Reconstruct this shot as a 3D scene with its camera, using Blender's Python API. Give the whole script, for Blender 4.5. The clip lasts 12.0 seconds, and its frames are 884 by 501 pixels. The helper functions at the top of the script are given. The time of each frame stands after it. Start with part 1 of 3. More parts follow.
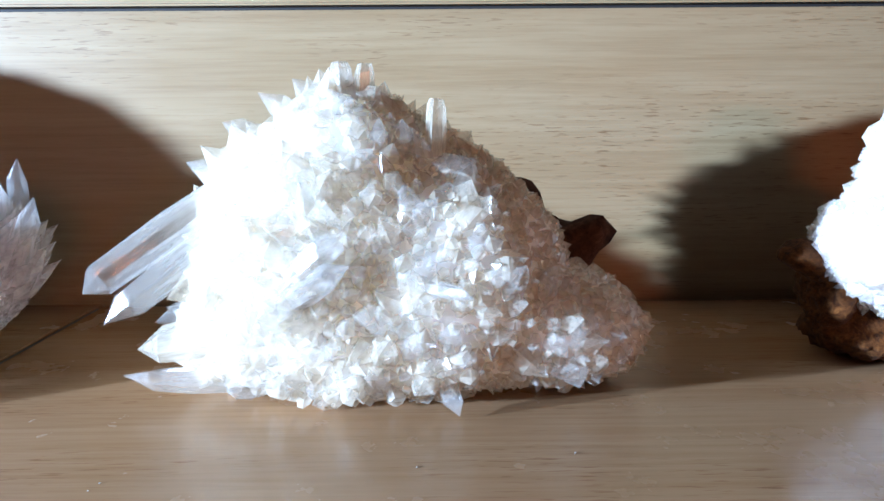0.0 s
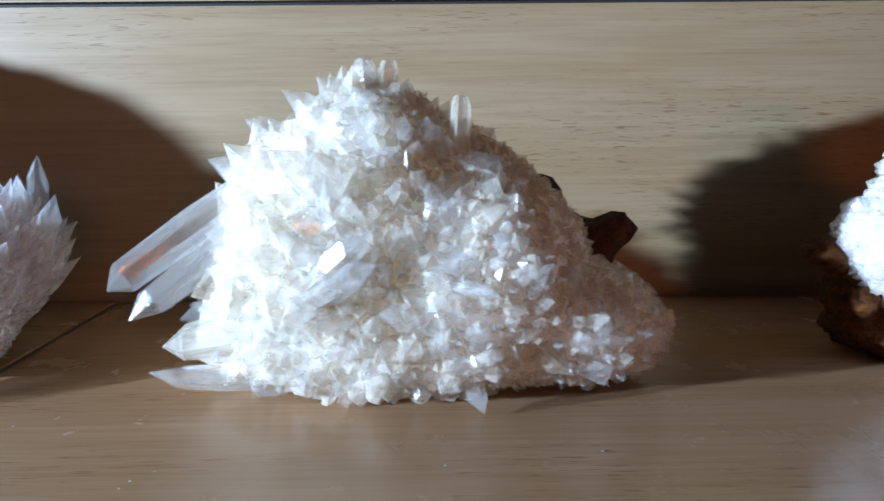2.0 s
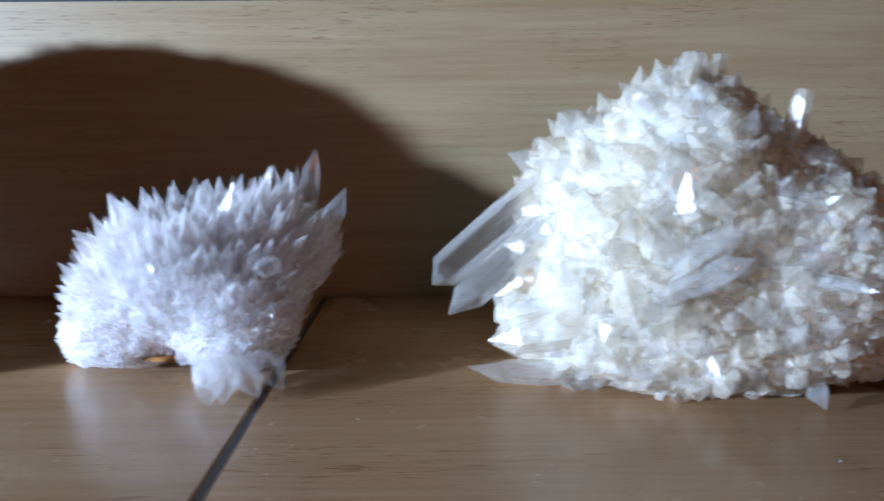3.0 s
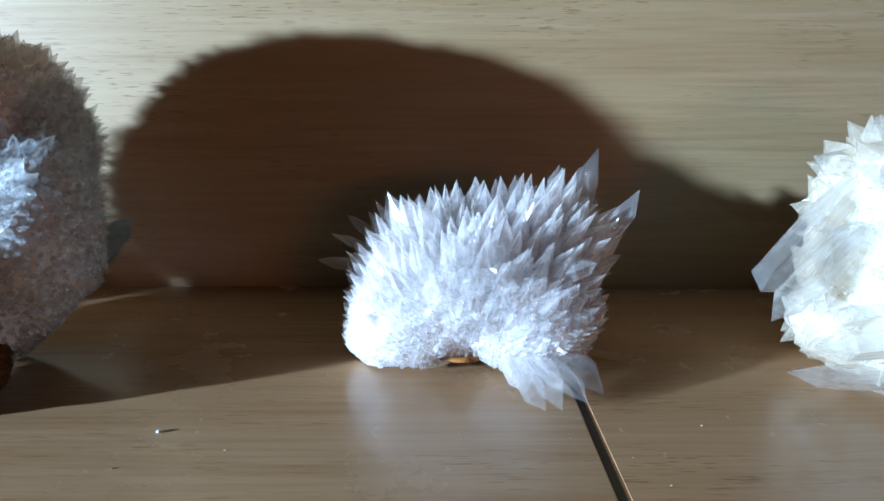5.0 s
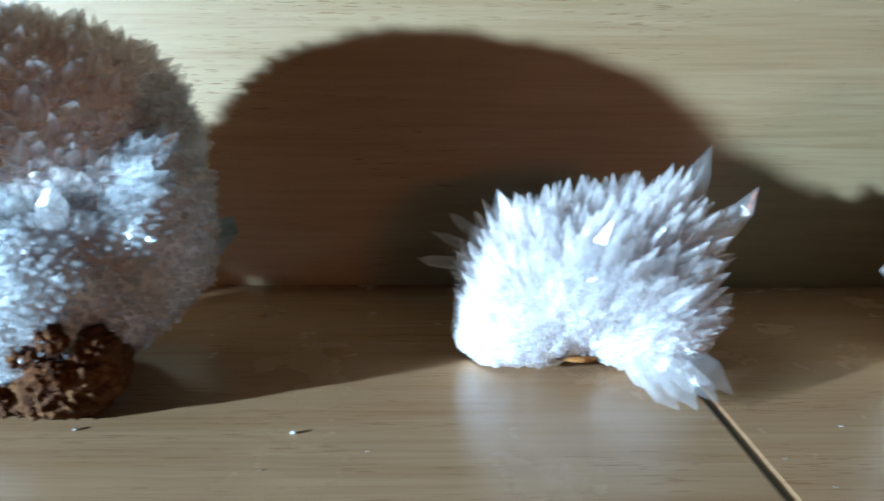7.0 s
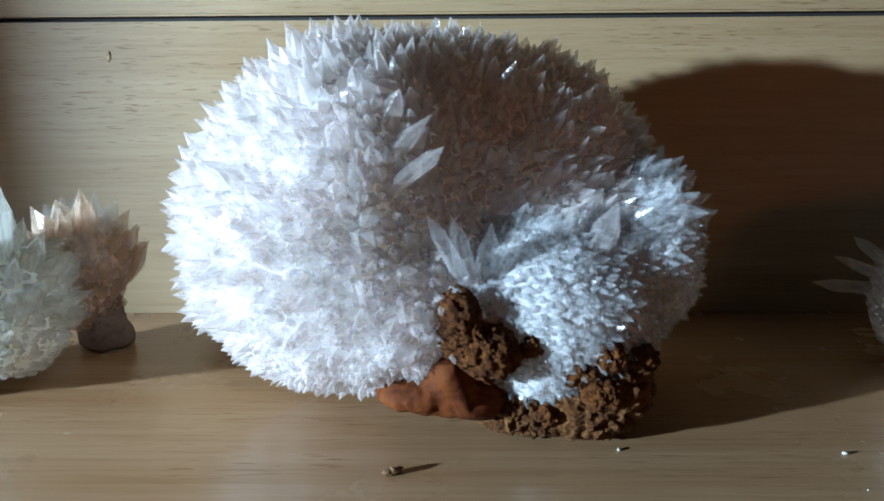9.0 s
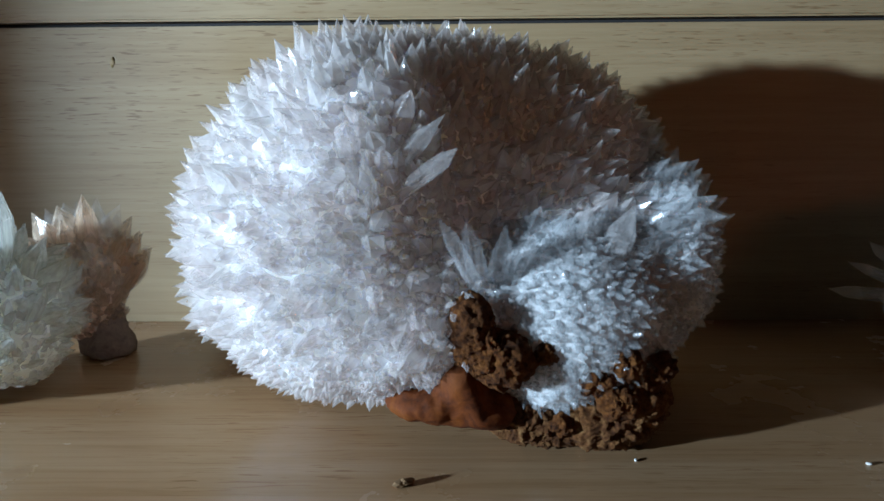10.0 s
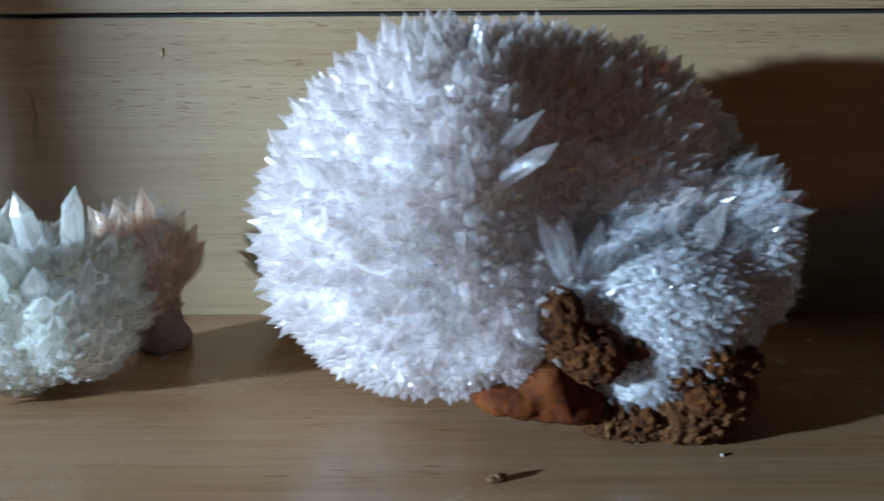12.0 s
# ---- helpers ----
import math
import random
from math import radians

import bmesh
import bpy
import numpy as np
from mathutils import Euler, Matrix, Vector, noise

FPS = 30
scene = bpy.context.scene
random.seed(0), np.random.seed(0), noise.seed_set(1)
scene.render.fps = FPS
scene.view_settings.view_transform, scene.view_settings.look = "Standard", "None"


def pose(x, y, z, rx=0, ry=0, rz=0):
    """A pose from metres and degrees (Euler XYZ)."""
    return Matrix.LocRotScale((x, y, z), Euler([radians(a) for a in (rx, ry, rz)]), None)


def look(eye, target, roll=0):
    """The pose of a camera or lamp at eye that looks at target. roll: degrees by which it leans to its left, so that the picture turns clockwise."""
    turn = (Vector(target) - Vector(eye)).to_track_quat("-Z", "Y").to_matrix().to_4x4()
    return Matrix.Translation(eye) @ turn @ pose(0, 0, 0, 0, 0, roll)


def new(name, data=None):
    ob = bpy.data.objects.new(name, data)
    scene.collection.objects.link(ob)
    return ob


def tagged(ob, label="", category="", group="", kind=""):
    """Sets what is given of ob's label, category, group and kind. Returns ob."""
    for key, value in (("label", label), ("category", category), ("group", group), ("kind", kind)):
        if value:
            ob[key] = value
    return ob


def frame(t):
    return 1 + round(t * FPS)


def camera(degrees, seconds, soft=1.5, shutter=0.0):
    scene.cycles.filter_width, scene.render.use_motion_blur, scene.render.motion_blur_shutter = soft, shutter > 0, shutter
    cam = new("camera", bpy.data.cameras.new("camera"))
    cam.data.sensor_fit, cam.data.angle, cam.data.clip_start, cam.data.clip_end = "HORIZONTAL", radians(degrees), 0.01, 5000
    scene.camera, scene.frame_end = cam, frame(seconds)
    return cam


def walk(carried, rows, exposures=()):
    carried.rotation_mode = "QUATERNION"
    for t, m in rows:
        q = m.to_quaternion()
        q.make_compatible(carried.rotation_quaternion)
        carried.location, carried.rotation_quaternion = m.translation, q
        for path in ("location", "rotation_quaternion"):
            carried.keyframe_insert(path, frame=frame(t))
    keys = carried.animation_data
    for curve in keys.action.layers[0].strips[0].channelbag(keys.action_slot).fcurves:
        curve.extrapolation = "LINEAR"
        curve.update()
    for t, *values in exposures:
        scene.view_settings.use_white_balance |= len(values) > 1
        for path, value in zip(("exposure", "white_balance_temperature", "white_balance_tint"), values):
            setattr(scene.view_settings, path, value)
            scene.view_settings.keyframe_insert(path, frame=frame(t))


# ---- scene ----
cam = camera(70.0, 12.0, shutter=0.4)
EXPOSURES = [(0.0, 1.95, 5900, 9), (1.5, 1.6, 5900, 8), (2.5, 1.15, 6000, 10), (3.5, 0.7, 6000, 13), (5.3, 1.0, 6000, 2), (6.5, 1.0, 6000, 2), (7.2, 1.35, 5900, -5), (7.7, 1.4, 5900, -5), (9.3, 0.0, 6700, 3), (9.6, -0.15, 6700, 3), (12.0, -0.2, 6300, 6)]
PATH = [
    (0.0, (0.00841, -0.00356, 0.08620), (0.01850, 0.97681, -0.11073), -0.49),
    (0.5, (0.00909, -0.00327, 0.08747), (0.01557, 0.97572, -0.11630), -0.44),
    (1.0, (0.00881, -0.00547, 0.08790), (0.01626, 0.97312, -0.11778), -0.42),
    (1.5, (0.00865, -0.00487, 0.08701), (0.01678, 0.97326, -0.12080), -0.43),
    (2.0, (0.00176, -0.00278, 0.08754), (0.00782, 0.97542, -0.12005), -0.54),
    (2.5, (-0.04704, -0.00001, 0.08734), (-0.03766, 0.97774, -0.12224), -0.47),
    (3.0, (-0.09826, -0.00142, 0.08725), (-0.09743, 0.97574, -0.12525), -0.39),
    (3.5, (-0.14096, -0.00490, 0.08893), (-0.14597, 0.96980, -0.13451), -0.26),
    (3.7, (-0.15534, -0.00366, 0.09030), (-0.15787, 0.96924, -0.14091), -0.27),
    (5.3, (-0.20242, 0.00221, 0.10149), (-0.19755, 0.96458, -0.17021), 0.03),
    (5.5, (-0.20272, 0.00232, 0.10281), (-0.19662, 0.96300, -0.17479), 0.05),
    (6.0, (-0.20249, 0.00224, 0.10220), (-0.19723, 0.96357, -0.17313), 0.10),
    (6.5, (-0.20300, 0.00292, 0.10330), (-0.19642, 0.96152, -0.18137), 0.04),
    (7.0, (-0.24061, 0.00460, 0.09814), (-0.23523, 0.96916, -0.16566), 0.00),
    (7.5, (-0.28890, 0.00705, 0.09350), (-0.28517, 0.97500, -0.15758), 0.15),
    (7.7, (-0.30992, 0.00940, 0.09311), (-0.31159, 0.97659, -0.16093), -0.10),
    (9.3, (-0.39745, -0.00043, 0.09480), (-0.41072, 0.98046, -0.09932), -0.35),
    (9.5, (-0.39735, 0.00492, 0.09231), (-0.41007, 0.98686, -0.09643), -0.41),
    (10.0, (-0.39744, 0.00436, 0.09211), (-0.40990, 0.98585, -0.09903), -0.39),
    (10.5, (-0.39715, 0.00445, 0.09154), (-0.41093, 0.98575, -0.10043), -0.34),
    (11.0, (-0.39754, 0.00430, 0.09205), (-0.40955, 0.98488, -0.10370), -0.32),
    (11.5, (-0.39759, 0.00449, 0.09278), (-0.40969, 0.98399, -0.10831), -0.38),
    (12.0, (-0.42283, 0.00534, 0.09320), (-0.42976, 0.98396, -0.11236), -0.27),
]
walk(cam, [(t, look(eye, target, roll)) for t, eye, target, roll in PATH], EXPOSURES)

# light goes deep into clear crystals
scene.cycles.max_bounces = scene.cycles.transparent_max_bounces = 32
scene.cycles.diffuse_bounces = scene.cycles.transmission_bounces = 16

# ---- light ----
world = bpy.data.worlds.new("world")
scene.world = world
world.use_nodes = True
world.node_tree.nodes["Background"].inputs[0].default_value = (0.6, 0.6, 0.6, 1)
world.node_tree.nodes["Background"].inputs[1].default_value = 0.15

torch = bpy.data.lights.new("torch_light", "SPOT")
torch.energy, torch.shadow_soft_size, torch.color = 105.0, 0.015, (0.72, 0.97, 1.34)
torch.spot_size, torch.spot_blend = radians(80), 0.6
new("torch_light", torch).matrix_world = look((-1.315, -0.23, 0.160), (-0.25, 0.26, 0.06))

# warm fill lamp, added out of view to redden the shaded wood
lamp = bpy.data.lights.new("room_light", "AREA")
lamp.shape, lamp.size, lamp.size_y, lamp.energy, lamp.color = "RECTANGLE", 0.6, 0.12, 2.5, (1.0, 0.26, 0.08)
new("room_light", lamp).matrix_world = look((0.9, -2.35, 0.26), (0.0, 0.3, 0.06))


# ---- materials ----
class Nodes:
    """A small helper round one node material."""

    def __init__(self, name):
        self.mat = bpy.data.materials.new(name)
        self.mat.use_nodes = True
        self.tree = self.mat.node_tree
        self.bsdf = self.tree.nodes["Principled BSDF"]

    def put(self, kind, **values):
        node = self.tree.nodes.new("ShaderNode" + kind)
        for key, value in values.items():
            if key in node.inputs:
                node.inputs[key].default_value = value
        return node

    def to(self, a, b):
        self.tree.links.new(a, b)

    def coords(self, scale, turn=(0, 0, 0), offset=(0, 0, 0)):
        c = self.put("TexCoord")
        m = self.put("Mapping", Scale=scale, Rotation=turn, Location=offset)
        self.to(c.outputs["Object"], m.inputs["Vector"])
        return m.outputs["Vector"]

    def noise(self, vector, scale, detail=4.0, rough=0.55, distort=0.0):
        n = self.put("TexNoise", Scale=scale, Detail=detail, Roughness=rough, Distortion=distort)
        if vector:
            self.to(vector, n.inputs["Vector"])
        return n.outputs["Fac"]

    def ramp(self, fac, stops):
        r = self.put("ValToRGB")
        while len(r.color_ramp.elements) < len(stops):
            r.color_ramp.elements.new(0.5)
        for e, (p, c) in zip(r.color_ramp.elements, stops):
            e.position, e.color = p, (*c, 1) if len(c) == 3 else c
        self.to(fac, r.inputs["Fac"])
        return r.outputs["Color"]

    def mix(self, fac, a, b, blend="MIX"):
        m = self.put("MixRGB")
        m.blend_type = blend
        for sock, v in ((m.inputs[0], fac), (m.inputs[1], a), (m.inputs[2], b)):
            if isinstance(v, (int, float)):
                sock.default_value = v
            elif isinstance(v, tuple):
                sock.default_value = (*v, 1)
            else:
                self.to(v, sock)
        return m.outputs[0]

    def bump(self, height, strength, distance):
        b = self.put("Bump", Strength=strength, Distance=distance)
        self.to(height, b.inputs["Height"])
        self.to(b.outputs["Normal"], self.bsdf.inputs["Normal"])

    def set(self, **values):
        for key, value in values.items():
            key = key.replace("_", " ")
            if hasattr(value, "links") or hasattr(value, "is_output"):
                self.to(value, self.bsdf.inputs[key])
            else:
                self.bsdf.inputs[key].default_value = value


def beech(name, light, dark, seed, gloss=0.28):
    """Lacquered beech: long soft streaks along x and short darker flecks."""
    n = Nodes(name)
    broad = n.noise(n.coords((5, 60, 60), offset=(seed, seed, seed)), 1.0, 3, 0.5, 0.6)
    grain = n.noise(n.coords((14, 420, 420), offset=(seed, 0, seed)), 1.0, 5, 0.65, 0.3)
    fleck = n.noise(n.coords((95, 1150, 1150), offset=(0, seed, seed)), 1.0, 2, 0.5)
    tone = n.ramp(broad, [(0.28, dark), (0.7, light)])
    streak = n.ramp(grain, [(0.3, (0.78, 0.72, 0.66)), (0.6, (1, 1, 1)), (0.85, (1.0, 1.0, 1.0))])
    spots = n.ramp(fleck, [(0.58, (1, 1, 1)), (0.67, (0.5, 0.36, 0.27))])
    c = n.mix(0.8, tone, streak, "MULTIPLY")
    gate = n.noise(n.coords((9, 45, 45), offset=(seed, 1, 2)), 1.0, 3, 0.6)
    c = n.mix(n.ramp(gate, [(0.45, (0, 0, 0)), (0.68, (0.85, 0.85, 0.85))]), c, spots, "MULTIPLY")
    worn = n.noise(n.coords((30, 30, 30)), 1.0, 5, 0.6)
    n.set(Base_Color=c, Roughness=n.ramp(worn, [(0.3, (gloss,) * 3), (0.75, (gloss + 0.16,) * 3)]), Specular_IOR_Level=0.5)
    n.bump(grain, 0.12, 0.0006)
    return n.mat


def quartz(name, pale, veil, milky=0.75, tip=0.35, rough=0.06, stain=None, joined=False):
    """Quartz: glossy facets over a veil that scatters light both ways; milky at the root, clear towards the tip."""
    n = Nodes(name)
    if joined:
        chance = n.put("NewGeometry").outputs["Random Per Island"]
    else:
        chance = n.put("ObjectInfo").outputs["Random"]
    soft = n.noise(n.coords((1, 1, 1)), 60.0 if joined else 1.3, 3, 0.5)
    c = n.mix(n.ramp(chance, [(0.1, (0, 0, 0)), (0.9, (1, 1, 1))]), pale, veil)
    c = n.mix(n.ramp(soft, [(0.4, (0, 0, 0)), (0.75, (0.7, 0.7, 0.7))]), c, tuple(0.97 * v for v in veil))
    if stain:
        dirt = n.noise(n.coords((1, 1, 1)), 95.0 if joined else 2.1, 5, 0.7)
        c = n.mix(n.ramp(dirt, [(0.62, (0, 0, 0)), (0.74, (0.8, 0.8, 0.8))]), c, stain)
    n.tree.nodes.remove(n.bsdf)
    front, back = n.put("BsdfDiffuse"), n.put("BsdfTranslucent")
    n.to(c, front.inputs["Color"])
    n.to(c, back.inputs["Color"])
    veiled = n.put("MixShader")
    veiled.inputs[0].default_value = 0.5
    n.to(front.outputs[0], veiled.inputs[1])
    n.to(back.outputs[0], veiled.inputs[2])
    see = n.put("BsdfTransparent", Color=(0.995, 0.995, 0.995, 1))
    reach = n.put("Attribute")
    reach.attribute_name = "tip"
    cloud = n.noise(n.coords((1, 1, 1)), 240.0 if joined else 3.0, 4, 0.6)
    depth = n.ramp(reach.outputs["Fac"], [(0.15, (milky,) * 3), (0.9, (tip,) * 3)])
    depth = n.mix(0.6, depth, n.ramp(cloud, [(0.35, (0.45,) * 3), (0.65, (1.25,) * 3)]), "MULTIPLY")
    inside = n.put("MixShader")
    n.to(depth, inside.inputs[0])
    n.to(see.outputs[0], inside.inputs[1])
    n.to(veiled.outputs[0], inside.inputs[2])
    gloss = n.put("BsdfGlossy", Roughness=rough)
    fine = n.noise(n.coords((1, 1, 1)), 900.0 if joined else 5.0, 3, 0.6)
    relief = n.put("Bump", Strength=0.25, Distance=0.0004)
    n.to(fine, relief.inputs["Height"])
    n.to(relief.outputs["Normal"], gloss.inputs["Normal"])
    edge = n.put("LayerWeight", Blend=0.5)
    sheen = n.ramp(edge.outputs["Facing"], [(0.0, (0.05,) * 3), (0.55, (0.08,) * 3), (1.0, (0.5,) * 3)])
    face = n.put("MixShader")
    n.to(sheen, face.inputs[0])
    n.to(inside.outputs[0], face.inputs[1])
    n.to(gloss.outputs[0], face.inputs[2])
    n.to(face.outputs[0], n.tree.nodes["Material Output"].inputs["Surface"])
    return n.mat


def milk(name, colour, deep):
    """Milky quartz in the mass, where light goes deep."""
    n = Nodes(name)
    v = n.noise(n.coords((1, 1, 1)), 70.0, 4, 0.6)
    c = n.mix(n.ramp(v, [(0.4, (0, 0, 0)), (0.7, (1, 1, 1))]), colour, deep)
    n.set(Base_Color=c, Roughness=0.3, Subsurface_Weight=1.0, Subsurface_Scale=0.03, Subsurface_Radius=(1.0, 0.95, 0.85))
    return n.mat


def earth(name, low, mid, high, scale=220.0, rough=0.95, depth=0.0012):
    """Crumbly mineral crust in three tones."""
    n = Nodes(name)
    a = n.noise(n.coords((1, 1, 1)), scale, 8, 0.7, 0.4)
    b = n.noise(n.coords((1, 1, 1)), scale * 0.25, 4, 0.6)
    c = n.ramp(a, [(0.33, low), (0.5, mid), (0.72, high)])
    c = n.mix(n.ramp(b, [(0.35, (0, 0, 0)), (0.7, (0.6, 0.6, 0.6))]), c, low)
    n.set(Base_Color=c, Roughness=rough, Specular_IOR_Level=0.2)
    n.bump(a, 0.9, depth)
    return n.mat


def plain(name, colour, rough=0.6, metal=0.0, scale=40.0):
    n = Nodes(name)
    v = n.noise(n.coords((1, 1, 1)), scale, 5, 0.6)
    c = n.mix(n.ramp(v, [(0.35, (0, 0, 0)), (0.7, (1, 1, 1))]), colour, tuple(0.82 * x for x in colour))
    n.set(Base_Color=c, Roughness=rough, Metallic=metal)
    return n.mat


BEECH_WALL = beech("beech_back", (0.355, 0.258, 0.142), (0.300, 0.204, 0.103), 3.1, 0.42)
BEECH_TOP = beech("beech_upper", (0.363, 0.266, 0.150), (0.315, 0.216, 0.111), 7.7, 0.42)
BEECH_A = beech("beech_shelf", (0.43, 0.270, 0.148), (0.36, 0.207, 0.102), 11.3, 0.17)
BEECH_B = beech("beech_shelf_paler", (0.45, 0.272, 0.145), (0.38, 0.210, 0.102), 19.9, 0.17)
# near-black for the shade in gaps, and for the shading post
DARK = plain("shade_dark", (0.02, 0.017, 0.015), 0.8)
EDGING = plain("worn_metal_edging", (0.06, 0.055, 0.05), 0.4, 0.4, 300.0)
# walls out of view, near black to cut torch light bouncing back
ROOM_DARK = plain("room_dark", (0.022, 0.018, 0.016), 0.9)
RUST = earth("rust_brown_matrix", (0.02, 0.006, 0.002), (0.10, 0.032, 0.006), (0.24, 0.09, 0.02), 420.0, 0.95, 0.002)
OCHRE_CRUST = earth("ochre_brown_matrix", (0.03, 0.009, 0.003), (0.13, 0.050, 0.014), (0.30, 0.16, 0.06), 380.0, 0.95, 0.0018)
OCHRE = earth("ochre_clay", (0.2, 0.07, 0.015), (0.36, 0.15, 0.04), (0.5, 0.3, 0.12), 160.0)
UMBER = earth("dark_umber_matrix", (0.02, 0.012, 0.009), (0.07, 0.03, 0.018), (0.14, 0.07, 0.04))
SLATE = earth("grey_blue_rock", (0.12, 0.16, 0.17), (0.22, 0.28, 0.29), (0.34, 0.4, 0.4), 120.0, 0.8, 0.0006)
HUSK = plain("dry_husk", (0.22, 0.12, 0.05), 0.8, 0.0, 900.0)
LINT = plain("pale_dust", (0.7, 0.68, 0.62), 0.9)


# ---- building blocks ----
def mesh_of(name, verts, faces, material, smooth=False, tips=None):
    me = bpy.data.meshes.new(name)
    me.from_pydata([tuple(v) for v in verts], [], [tuple(f) for f in faces])
    me.materials.append(material)
    if tips is not None:
        me.attributes.new("tip", "FLOAT", "POINT").data.foreach_set("value", [float(t) for t in tips])
    if smooth:
        me.polygons.foreach_set("use_smooth", [True] * len(me.polygons))
    me.update()
    return me


def child(name, me, parent, label="", kind=""):
    ob = new(name, me)
    ob.parent = parent
    return tagged(ob, label, kind=kind)


def box(name, x0, x1, y0, y1, z0, z1, material, bevel=0.0, parent=None, label=""):
    bm = bmesh.new()
    bmesh.ops.create_cube(bm, size=1)
    for v in bm.verts:
        v.co = ((x0 + x1) / 2 + v.co.x * (x1 - x0), (y0 + y1) / 2 + v.co.y * (y1 - y0), (z0 + z1) / 2 + v.co.z * (z1 - z0))
    if bevel:
        bmesh.ops.bevel(bm, geom=bm.edges[:], offset=bevel, segments=2, affect="EDGES", clamp_overlap=True)
    me = bpy.data.meshes.new(name)
    bm.to_mesh(me)
    bm.free()
    me.materials.append(material)
    ob = new(name, me)
    if parent:
        ob.parent = parent
    return tagged(ob, label)


def crystal_shape(rng, sides=6, neck=0.8, shoulder=0.62, blunt=0.0):
    """A six-sided point, 1 long along z and 1 in radius, a little uneven."""
    turn = rng.uniform(0, 1)
    rim = [(1 + rng.uniform(-0.18, 0.18)) for _ in range(sides)]
    levels = [(-0.15, neck), (0.3, 1.0), (shoulder, 0.86)]
    verts = []
    for z, r in levels:
        for i in range(sides):
            a = 2 * math.pi * (i + turn) / sides
            lift = rng.uniform(-0.09, 0.09) if z == shoulder else 0
            verts.append((r * rim[i] * math.cos(a), r * rim[i] * math.sin(a), z + lift))
    faces = [(k * sides + i, k * sides + (i + 1) % sides, (k + 1) * sides + (i + 1) % sides, (k + 1) * sides + i)
             for k in range(len(levels) - 1) for i in range(sides)]
    faces.append(tuple(range(sides - 1, -1, -1)))
    top = (len(levels) - 1) * sides
    if blunt:
        for i in range(sides):
            x, y, z = verts[top + i]
            verts.append((x * 0.72, y * 0.72, 1.0 + rng.uniform(-0.03, 0.03)))
        faces += [(top + i, top + (i + 1) % sides, top + sides + (i + 1) % sides, top + sides + i) for i in range(sides)]
        faces.append(tuple(top + sides + i for i in range(sides)))
    else:
        verts.append((rng.uniform(-0.2, 0.2), rng.uniform(-0.2, 0.2), 1.0))
        faces += [(top + i, top + (i + 1) % sides, len(verts) - 1) for i in range(sides)]
    return np.array(verts), faces


def grain_shape(rng):
    """A stubby druse grain."""
    v, f = crystal_shape(rng, 5, 0.9, 0.45)
    return v, f


def along(p, way, radius, length, spin=0.0):
    """The pose of a crystal that stands at p and points along way."""
    q = Vector(way).normalized().to_track_quat("Z", "Y").to_matrix().to_4x4()
    return Matrix.Translation(Vector(p)) @ q @ Matrix.Rotation(spin, 4, "Z") @ Matrix.Diagonal((radius, radius, length, 1))


def field(points, lobes, k=0.25):
    """How far outside a soft union of ellipsoids the points lie (below 0: inside)."""
    total = np.zeros(len(points))
    for cx, cy, cz, rx, ry, rz in lobes:
        d = np.sqrt(((points[:, 0] - cx) / rx) ** 2 + ((points[:, 1] - cy) / ry) ** 2 + ((points[:, 2] - cz) / rz) ** 2)
        total += np.exp(-(d - 1) / k)
    return -k * np.log(total + 1e-12)


def lump(centre, lobes, floor=0.0, level=4, rough=0.0, scale=60.0, seed=0.0, k=0.2):
    """A star-shaped body round centre, bounded by the soft union of lobes and cut off at the floor."""
    bm = bmesh.new()
    bmesh.ops.create_icosphere(bm, subdivisions=level, radius=1)
    way = np.array([v.co[:] for v in bm.verts])
    faces = [tuple(v.index for v in f.verts) for f in bm.faces]
    bm.free()
    c = np.array(centre)
    lo, hi = np.zeros(len(way)), np.full(len(way), 0.25)
    for _ in range(22):
        mid = (lo + hi) / 2
        p = c + way * mid[:, None]
        inside = (field(p, lobes, k) < 0) & (p[:, 2] > floor)
        lo, hi = np.where(inside, mid, lo), np.where(inside, hi, mid)
    p = c + way * lo[:, None]
    if rough:
        push = np.array([noise.fractal(Vector(q) * scale + Vector((seed, seed, seed)), 0.8, 2.1, 5) for q in p])
        p = p + way * (push * rough)[:, None]
        p[:, 2] = np.maximum(p[:, 2], floor)
    return p, faces


def scatter(verts, faces, count, gap, rng, keep):
    """Points and normals spread over a body, no two nearer than gap (a number or a function)."""
    f = np.array(faces)
    a, b, c = verts[f[:, 0]], verts[f[:, 1]], verts[f[:, 2]]
    n = np.cross(b - a, c - a)
    area = np.linalg.norm(n, axis=1)
    n = n / np.maximum(area, 1e-12)[:, None]
    pick = rng.choices(range(len(f)), weights=area.tolist(), k=count)
    cells, out, step = {}, [], 0.004
    for i in pick:
        u, w = rng.random(), rng.random()
        if u + w > 1:
            u, w = 1 - u, 1 - w
        p = a[i] + u * (b[i] - a[i]) + w * (c[i] - a[i])
        if not keep(p, n[i]):
            continue
        g = gap(p) if callable(gap) else gap
        key = tuple((p / step).astype(int))
        reach = int(g / step) + 1
        near = (q for dx in range(-reach, reach + 1) for dy in range(-reach, reach + 1) for dz in range(-reach, reach + 1)
                for q in cells.get((key[0] + dx, key[1] + dy, key[2] + dz), ()))
        if any(np.dot(p - q, p - q) < g * g for q in near):
            continue
        cells.setdefault(key, []).append(p)
        out.append((p, n[i]))
    return out


